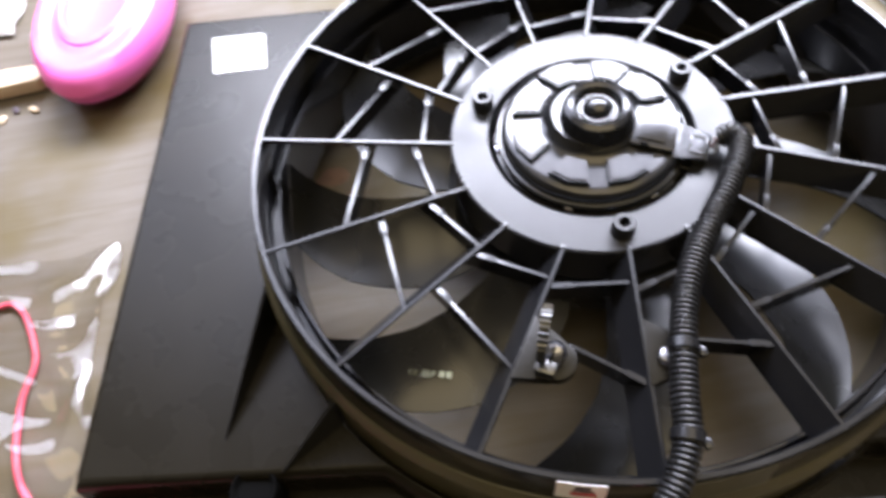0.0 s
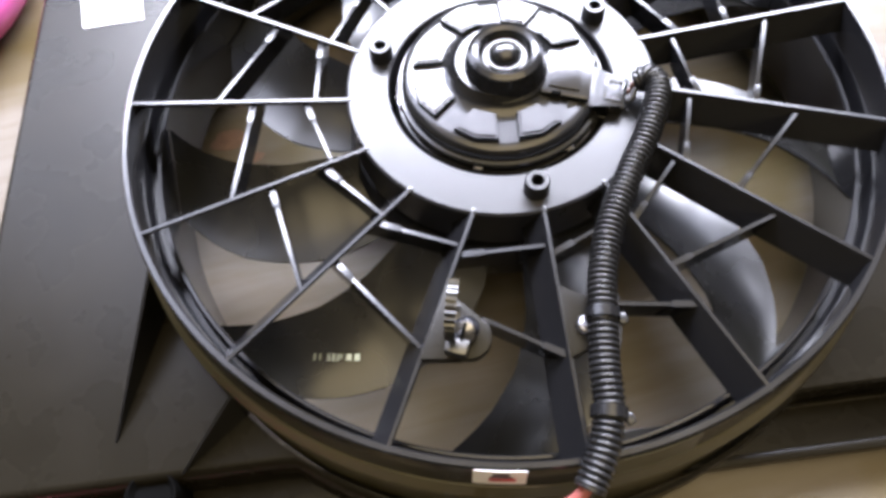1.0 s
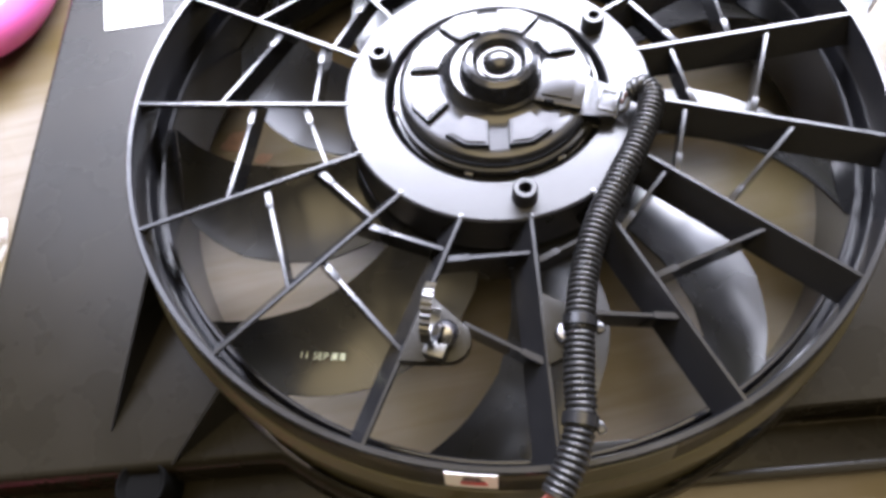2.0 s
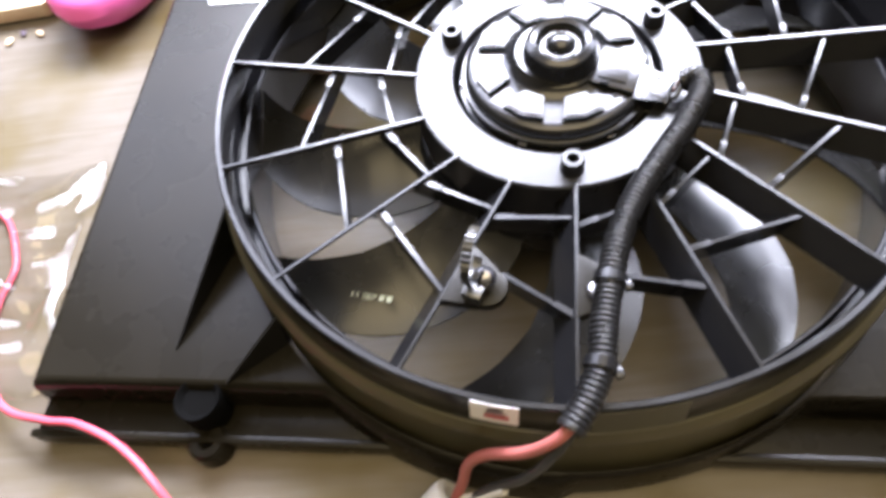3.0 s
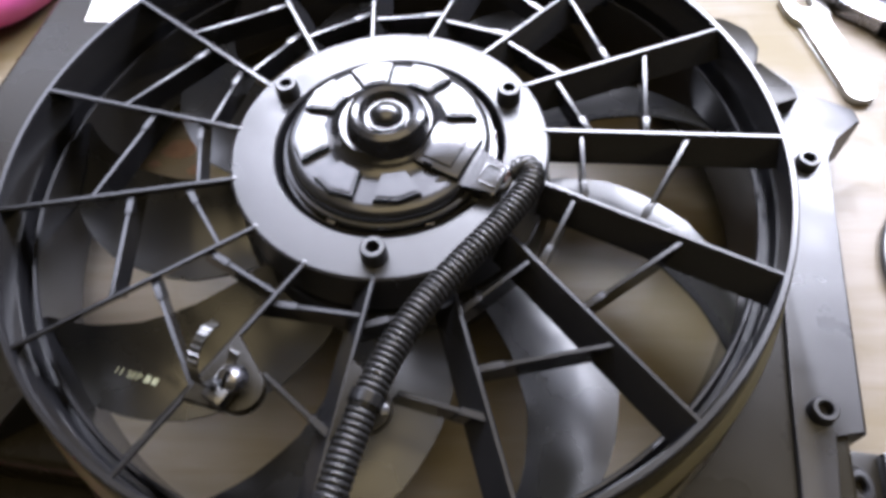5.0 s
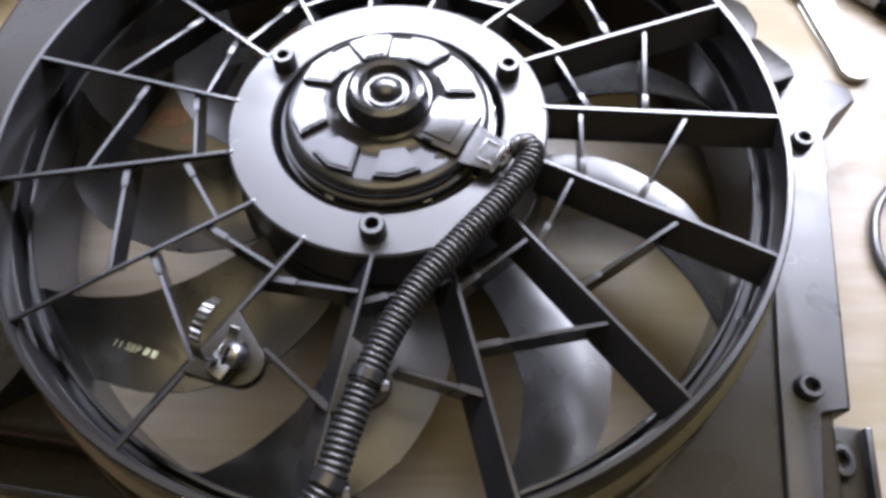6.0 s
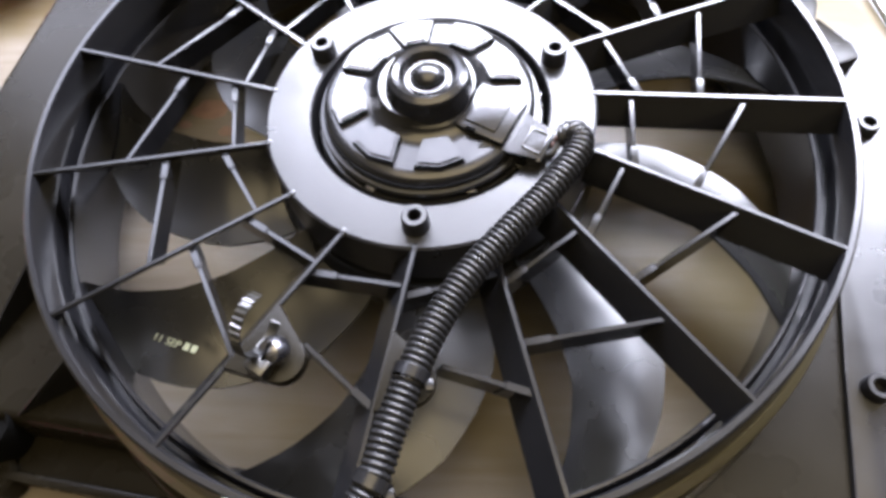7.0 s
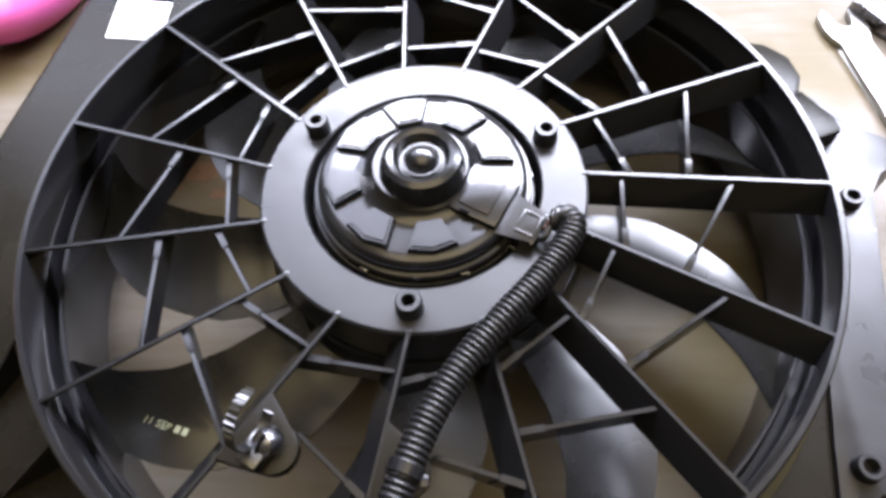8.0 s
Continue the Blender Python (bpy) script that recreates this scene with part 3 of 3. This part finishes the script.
# ---- the motor ----
motor = thing("fan_motor", (0, 0, 0.060), "glossy black electric fan motor in the hub of the shroud", "motor")
part("can", lathe([(0.0, 0.055), (0.048, 0.055), (0.0530, 0.060), (0.0535, 0.0880), (0.0550, 0.0890), (0.0550, 0.0912), (0.0535, 0.0925), (0.0520, 0.0940), (0.0515, 0.0980), (0.0, 0.098)], 96), PAINT, motor)
part("end_cover", lathe([(0.0515, 0.0930), (0.0538, 0.0936), (0.0542, 0.0946), (0.0534, 0.0955), (0.0516, 0.0958), (0.0512, 0.0985), (0.0524, 0.0990), (0.0528, 0.0999), (0.0520, 0.1008), (0.0504, 0.1011),
                           (0.0500, 0.1042), (0.0492, 0.1062), (0.0476, 0.1074), (0.0450, 0.1079), (0.0440, 0.1080), (0.0330, 0.1082), (0.0320, 0.1083), (0.0310, 0.1084), (0.0275, 0.1092), (0.0246, 0.1112), (0.0222, 0.1150), (0.0, 0.115)], 96), PAINT, motor, "pressed steel end cover with a rounded shoulder")


def pad_mesh():
    """One raised trapezoid pad of the end cover."""
    bm = bmesh.new()
    lo = [polar(0.0290, -12.5, 0.1078), polar(0.0445, -15.5, 0.1074), polar(0.0460, 0, 0.1072), polar(0.0445, 15.5, 0.1074), polar(0.0290, 12.5, 0.1078)]
    hi = [polar(0.0302, -10.2, 0.1124), polar(0.0434, -13.8, 0.1119), polar(0.0447, 0, 0.1118), polar(0.0434, 13.8, 0.1119), polar(0.0302, 10.2, 0.1124)]
    a, b = [bm.verts.new(p) for p in lo], [bm.verts.new(p) for p in hi]
    bm.faces.new(b)
    bm.faces.new(a[::-1])
    for i in range(5):
        bm.faces.new((a[i], a[(i + 1) % 5], b[(i + 1) % 5], b[i]))
    bmesh.ops.bevel(bm, geom=[e for e in bm.edges if all(v in b for v in e.verts)], offset=0.0009, segments=2, affect="EDGES")
    return mesh_of("pad", bm, PAINT, 40)


pad = pad_mesh()
for deg in (22, 61, 104, 147, 193, 238, 280):
    part("pad", pad, None, motor, m=Matrix.Rotation(radians(deg), 4, "Z"))
cap = part("bearing_cap", lathe([(0.0222, 0.1120), (0.0208, 0.1130), (0.0202, 0.1150), (0.0192, 0.1205), (0.0180, 0.1235), (0.0155, 0.1248), (0.0132, 0.1240), (0.0118, 0.1210), (0.0105, 0.1200),
                                 (0.0098, 0.1200), (0.0094, 0.1215), (0.0086, 0.1215), (0.0082, 0.1205), (0.0, 0.1205)], 64), PAINT, motor, "polished black bearing cap")
cap.matrix_basis = Matrix.Translation((0.0012, -0.0025, 0))
part("shaft_dome", lathe([(0.0080, 0.1200), (0.0076, 0.1222), (0.0060, 0.1245), (0.0035, 0.1260), (0.0, 0.1265)], 32, centre=(0.0012, -0.0025, 0)), PAINT, cap)
AXIS = Matrix.Rotation(radians(-27), 4, "Z")
BOXM = Matrix.Translation((0.0300, -0.0150, 0.1092)) @ AXIS @ Matrix.Rotation(radians(2), 4, "Y") @ Matrix.Rotation(radians(3), 4, "X")
conn = part("brush_box", box(0.024, 0.027, 0.007, BOXM, 0.0018), PAINT, motor)
part("raised_step", box(0.0150, 0.0205, 0.0016, BOXM @ Matrix.Translation((-0.0010, 0.0005, 0.0038)), 0.0006), PAINT, conn)
part("vent_slot", box(0.0045, 0.0012, 0.0010, BOXM @ Matrix.Translation((-0.004, -0.0125, 0.0034)), 0.0002), RUBBER, conn)
HOUSM = Matrix.Translation((0.0470, -0.0262, 0.1025)) @ AXIS @ Matrix.Rotation(radians(5), 4, "Y") @ Matrix.Rotation(radians(3), 4, "X")


def tongue_mesh():
    """The cover's tongue over the terminals: flared where it leaves the cover, blunt at its end."""
    bm = prism([(-0.0190, -0.0170), (-0.0110, -0.0135), (-0.0060, -0.0098), (0.0080, -0.0092), (0.0092, -0.0080), (0.0092, 0.0080), (0.0080, 0.0092), (-0.0060, 0.0098), (-0.0110, 0.0135), (-0.0190, 0.0170)], -0.0045, 0.0050, 0.0012)
    bm.transform(HOUSM)
    return bm


house = part("terminal_housing", tongue_mesh(), PAINT, motor)
for dx, dy, sx, sy in ((-0.0042, 0.0, 0.0009, 0.0115), (0.0042, 0.0, 0.0009, 0.0115), (0.0, -0.0054, 0.0084, 0.0009), (0.0, 0.0054, 0.0084, 0.0009)):
    part("latch_rim", box(sx, sy, 0.0010, HOUSM @ Matrix.Translation((0.0028 + dx, dy, 0.0052)), 0.0003), PAINT, house)
part("terminal_base", box(0.018, 0.021, 0.009, HOUSM @ Matrix.Translation((-0.0010, 0.0, -0.0085)), 0.0015), PAINT, motor)
for dy, mat in ((-0.0028, BLACKWIRE), (0.0028, BROWNWIRE)):
    part("lead", tube(curve_points([HOUSM @ Vector((0.007, dy, 0.0015)), HOUSM @ Vector((0.0115, dy, 0.0045)), Vector((0.0590, -0.0295 + dy * 0.5, 0.1085 + dy * 0.3)), Vector((0.0640, -0.0280, 0.1100))], 20), 0.0016, 8), mat, motor, smooth=60)
for deg in (-118, -66, 178, 8):
    p = polar(0.0524, deg, 0.0972)
    part("crimp", box(0.0020, 0.0042, 0.0022, Matrix.Translation(p) @ Matrix.Rotation(radians(deg), 4, "Z"), 0.0006), STEEL, motor, "bright crimp tab")

# ---- corrugated conduit over the hub, with its ties and wires ----
LINE = [(0.0612, -0.0272, 0.1085), (0.0662, -0.0282, 0.1120), (0.0680, -0.0330, 0.1130), (0.0665, -0.0390, 0.1135), (0.0612, -0.0480, 0.1135),
        (0.0520, -0.0605, 0.1130), (0.0365, -0.0785, 0.1125), (0.0208, -0.0985, 0.1125),
        (0.0098, -0.1180, 0.1125), (0.0022, -0.1375, 0.1130), (-0.0042, -0.1575, 0.1125), (-0.0090, -0.1755, 0.1120), (-0.0165, -0.1895, 0.1110), (-0.0250, -0.2000, 0.1090)]
COUNT = 1150
conduit_line = curve_points(LINE, COUNT)
PITCH = COUNT / 80.0
conduit = thing("wiring_conduit", (0.0, -0.14, 0.10), "black corrugated split conduit lying across the spokes", "cable conduit")
part("sleeve", tube(conduit_line, lambda i: 0.0051 + (0.0006 if i < 16 else 0.0013) * abs(math.sin(math.pi * i / PITCH)) ** 0.7, 20), CONDUIT, conduit)

end_turn = (conduit_line[-1] - conduit_line[-6]).normalized().to_track_quat("Z", "X").to_matrix().to_4x4()
cut = lathe(closed([(0.0046, -0.0020), (0.0046, 0.0006), (0.0052, 0.0010), (0.0060, 0.0006), (0.0060, -0.0020)]), 28)
cut.transform(Matrix.Translation(conduit_line[-1]) @ end_turn)
part("cut_end", cut, CONDUIT, conduit, "plain cut end of the conduit")


def tie(at):
    """A tie round the conduit where it passes nearest to a point."""
    i = min(range(COUNT - 5), key=lambda k: (conduit_line[k] - Vector(at)).length)
    p, q = conduit_line[i], conduit_line[i + 4]
    d = (q - p).normalized()
    m = Matrix.Translation(p) @ d.to_track_quat("Z", "X").to_matrix().to_4x4()
    t = thing("cable_tie", p, "black nylon cable tie round the conduit", "cable tie", "ties on the conduit")
    bm = lathe(closed([(0.0063, -0.0022), (0.0073, -0.0022), (0.0073, 0.0022), (0.0063, 0.0022)]), 32)
    bm.transform(m)
    part("strap", bm, PLASTIC, t)
    side = (Vector((1, -0.2, 0)) - d * d.x).normalized()
    part("tie_head", box(0.0034, 0.0042, 0.0040, Matrix.Translation(p + side * 0.0080) @ Matrix.Rotation(radians(10), 4, "Z"), 0.0008), PLASTIC, t)
    return t


tie((0.0025, -0.1385, 0.108))
tie((-0.0090, -0.1760, 0.108))


def wire(name, pts, r, mat, label, category="wire", sides=10, n=60):
    return solo(name, tube(curve_points(pts, n), r, sides), mat, label, category, smooth=60)


wire("red_wire", [(-0.018, -0.1925, 0.1090), (-0.030, -0.2020, 0.1040), (-0.044, -0.2030, 0.0900), (-0.060, -0.1990, 0.0760), (-0.0690, -0.1995, 0.0640), (-0.0735, -0.2050, 0.0500), (-0.0790, -0.2110, 0.0380)], 0.0027, REDWIRE,
     "thick salmon red wire coming out of the conduit")
wire("black_wire", [(-0.019, -0.1935, 0.1070), (-0.031, -0.2060, 0.0990), (-0.045, -0.2110, 0.0780), (-0.060, -0.2105, 0.0600), (-0.072, -0.2125, 0.0440), (-0.080, -0.2135, 0.0370)], 0.0024, BLACKWIRE,
     "black wire coming out of the conduit")

wire("white_wire", [(-0.054, -0.2130, 0.0660), (-0.064, -0.2125, 0.0540), (-0.074, -0.2105, 0.0430), (-0.080, -0.2120, 0.0370)], 0.0022, GREYPLUG, "short off-white wire running into the connector")

plug = thing("wire_connector", (-0.10, -0.22, 0.0), "off-white nylon connector with a black boot on the table", "connector")
pm = Matrix.Translation((-0.0805, -0.2125, 0.0370)) @ Matrix.Rotation(radians(212), 4, "Z") @ Matrix.Rotation(radians(118), 4, "Y")
b = lathe([(0.0, 0.002), (0.0078, 0.002), (0.0085, -0.004), (0.0100, -0.005), (0.0128, -0.004), (0.0132, -0.002), (0.0132, 0.003), (0.0122, 0.004), (0.0130, 0.0055), (0.0130, 0.008), (0.0115, 0.010), (0.0, 0.010)], 40)
b.transform(pm)
part("collar", b, GREYPLUG, plug, "off-white nylon collar")
b = lathe([(0.0, 0.009), (0.0118, 0.009), (0.0140, 0.016), (0.0150, 0.036), (0.0135, 0.041), (0.0, 0.041)], 32)
b.transform(pm)
part("boot", b, RUBBER, plug, "black rubber boot")

# the loose red wire on the table
wire("loose_red_wire", [(-0.460, -0.030, 0.003), (-0.400, 0.022, 0.003), (-0.372, -0.020, 0.003), (-0.376, -0.056, 0.003), (-0.370, -0.100, 0.004), (-0.345, -0.130, 0.012), (-0.312, -0.143, 0.0215), (-0.290, -0.148, 0.0240), (-0.264, -0.162, 0.0235), (-0.241, -0.184, 0.0220), (-0.222, -0.217, 0.004), (-0.215, -0.270, 0.003)],
     0.0022, PINKWIRE, "thin pinkish red wire lying loose on the table", n=110)

# ---- worm-drive hose clamp on the screw tab ----
clamp = thing("hose_clamp", (-0.052, -0.131, 0.0965), "small steel worm-drive hose clamp beside a spoke", "hose clamp")


def clamp_band():
    """A slotted strap bent into an upright loop."""
    bm = bmesh.new()
    c = Vector((-0.0565, -0.1225, 0.1200))
    axis = Vector((0.93, -0.36, 0.0)).normalized()
    side = Vector((0.36, 0.93, 0.0)).normalized()
    prev = None
    n = 84
    for i in range(n + 1):
        a = radians(50 + 255 * i / n)
        tooth = 0.0005 if (i % 4) < 2 else -0.0003
        row = []
        for w, r in ((-0.0021, 0.0148), (0.0021, 0.0148), (0.0021, 0.0155 + tooth), (-0.0021, 0.0155 + tooth)):
            row.append(bm.verts.new(c + axis * w + side * (r * 0.78 * math.cos(a)) + Vector((0, 0, 1)) * r * math.sin(a)))
        if prev:
            for k in range(4):
                bm.faces.new((prev[k], row[k], row[(k + 1) % 4], prev[(k + 1) % 4]))
        prev = row
    return bm


part("band", clamp_band(), BAND, clamp, "slotted steel band", smooth=20)
sm = Matrix.Translation((-0.0530, -0.1278, 0.1070)) @ Matrix.Rotation(radians(-35), 4, "Z") @ Matrix.Rotation(radians(38), 4, "X")
b = lathe([(0.0, -0.004), (0.0052, -0.004), (0.0057, -0.002), (0.0057, 0.001), (0.0048, 0.0032), (0.0028, 0.0044), (0.0, 0.0048)], 28)
b.transform(sm)
screw = part("screw_head", b, STEEL, clamp, "shiny domed screw head")
b = box(0.0014, 0.0088, 0.0016, sm @ Matrix.Translation((0, 0, 0.0042)), 0.0003)
part("slot", b, RUBBER, screw)
part("worm_housing", box(0.0095, 0.0075, 0.0075, Matrix.Translation((-0.0580, -0.1335, 0.1050)) @ Matrix.Rotation(radians(-30), 4, "Z"), 0.0015), BAND, clamp)

# the second screw on its ear
solo("pan_head_screw", lathe([(0.0, 0.1004), (0.0044, 0.1004), (0.0046, 0.1025), (0.0034, 0.1045), (0.0, 0.1052)], 24, centre=(-0.0030, -0.1375, 0)), STEEL, "shiny pan head screw in a plastic ear", "screw")

# ---- things on the table round the fan ----
pink = thing("plastic_scoop", (-0.37, 0.29, 0.0), "glossy bright pink rounded plastic scoop on the table", "scoop")


def pink_shell():
    bm = lathe([(0.0, 0.038), (0.018, 0.0385), (0.026, 0.0405), (0.031, 0.0445), (0.036, 0.0450), (0.040, 0.0430), (0.043, 0.0425), (0.050, 0.0460), (0.056, 0.0450), (0.061, 0.0390), (0.0630, 0.030), (0.060, 0.018), (0.050, 0.006), (0.040, 0.0), (0.0, 0.0)], 72)
    bm.transform(Matrix.Translation((-0.341, 0.283, 0.0)) @ Matrix.Rotation(radians(84), 4, "Z") @ Matrix.Diagonal((1.58, 0.92, 1, 1)))
    return bm


part("bowl", pink_shell(), PINK, pink)
ridge = lathe(closed([(0.0285, 0.0425), (0.0300, 0.0462), (0.0330, 0.0475), (0.0360, 0.0462), (0.0375, 0.0425)]), 64)
ridge.transform(Matrix.Translation((-0.341, 0.283, 0.0)) @ Matrix.Rotation(radians(84), 4, "Z") @ Matrix.Diagonal((1.58, 0.92, 1, 1)))
part("ridge", ridge, PINK, pink)
solo("wooden_stick", prism([(-0.560, 0.226), (-0.405, 0.232), (-0.398, 0.240), (-0.402, 0.252), (-0.560, 0.256)], 0.002, 0.016, 0.003), BEIGE, "pale wooden stick lying beside the pink scoop", "stick")


def spanner():
    """A small flat open-ended spanner."""
    up = [(0.020, 0.0098), (0.082, 0.0100), (0.088, 0.0138), (0.098, 0.0162), (0.112, 0.0156), (0.1195, 0.0105), (0.1135, 0.0072), (0.102, 0.0072), (0.097, 0.0040)]
    down = [(x, -y) for x, y in up[::-1]]
    tail = [(0.010 - 0.0102 * math.cos(radians(t)), 0.0102 * math.sin(radians(t))) for t in range(-90, 91, 15)]
    ring = up + down + tail
    area = sum(ring[i][0] * ring[(i + 1) % len(ring)][1] - ring[(i + 1) % len(ring)][0] * ring[i][1] for i in range(len(ring)))
    if area < 0:
        ring = ring[::-1]
    bm = prism(ring, 0.0, 0.0055, 0.0008)
    bm.transform(Matrix.Translation((0.3095, 0.114, 0.0005)) @ Matrix.Rotation(radians(99), 4, "Z"))
    return bm


solo("spanner", spanner(), CHROME, "small bright steel open-ended spanner on the table", "spanner")
wire("black_cable", [(0.60, 0.16, 0.004), (0.45, 0.12, 0.004), (0.345, 0.058, 0.004), (0.300, 0.022, 0.004), (0.2845, -0.006, 0.004), (0.284, -0.035, 0.004), (0.305, -0.062, 0.004), (0.35, -0.080, 0.004), (0.45, -0.09, 0.004), (0.60, -0.12, 0.004)], 0.0028, BLACKWIRE,
     "thin black cable looped on the table", "cable", n=120)
pl = thing("pliers", (0.40, 0.20, 0.0), "dark handled pliers lying on the table", "pliers")
for pts in ([(0.340, 0.185, 0.008), (0.375, 0.160, 0.009), (0.430, 0.135, 0.009), (0.50, 0.120, 0.009)], [(0.345, 0.215, 0.008), (0.385, 0.195, 0.009), (0.440, 0.180, 0.009), (0.51, 0.180, 0.009)]):
    part("handle", tube(curve_points(pts, 30), lambda i: 0.0085 - 0.002 * abs(i - 15) / 15, 14), RUBBER, pl, smooth=60)
part("jaw", prism([(0.300, 0.232), (0.330, 0.222), (0.350, 0.212), (0.352, 0.188), (0.338, 0.184), (0.318, 0.205)], 0.002, 0.013, 0.002), STEEL, pl)


def crumpled(x0, y0, x1, y1, seed, height=0.010, n=46):
    """A crumpled clear film: creased, thin, resting on the table."""
    bm = bmesh.new()
    rows = []
    for i in range(n + 1):
        row = []
        for j in range(n + 1):
            u, v = i / n, j / n
            x, y = x0 + (x1 - x0) * u, y0 + (y1 - y0) * v
            q = Vector((x * 12 + seed, y * 12, seed * 1.7))
            h = abs(noise.noise(q)) + 0.5 * abs(noise.noise(q * 2.1))
            w = noise.noise(Vector((x * 15, y * 15, seed + 5))) * 0.028
            row.append(bm.verts.new((x + w, y - w, 0.0012 + height * h * min(1, 6 * min(u, v, 1 - u, 1 - v) + 0.15))))
        rows.append(row)
    for i in range(n):
        for j in range(n):
            bm.faces.new((rows[i][j], rows[i + 1][j], rows[i + 1][j + 1], rows[i][j + 1]))
    return bm


film = solo("plastic_bag", crumpled(-0.53, -0.10, -0.325, 0.060, 3.0, 0.028), FILM, "crumpled clear plastic bag lying on the table", "plastic bag", smooth=25)
film.visible_shadow = False

wrapper = solo("paper_wrapper", crumpled(-0.58, 0.310, -0.440, 0.44, 8.0, 0.030), PAPER, "crumpled whitish paper wrapper beside the pink scoop", "wrapper", smooth=30)
for x, y, size, mat, word in ((-0.427, 0.216, 0.0036, INKDARK, "dark"), (-0.411, 0.213, 0.0040, BEIGE, "pale"), (-0.437, 0.207, 0.0040, BEIGE, "pale")):
    b = bmesh.new()
    bmesh.ops.create_icosphere(b, subdivisions=2, radius=size)
    b.transform(Matrix.Translation((x, y, size * 0.42)) @ Matrix.Rotation(x * 40, 4, "Z") @ Matrix.Diagonal((1.3, 0.8, 0.42, 1)))
    solo("plastic_chip", b, mat, "small " + word + " plastic chip lying on the table", "plastic chip", "chips on the table")
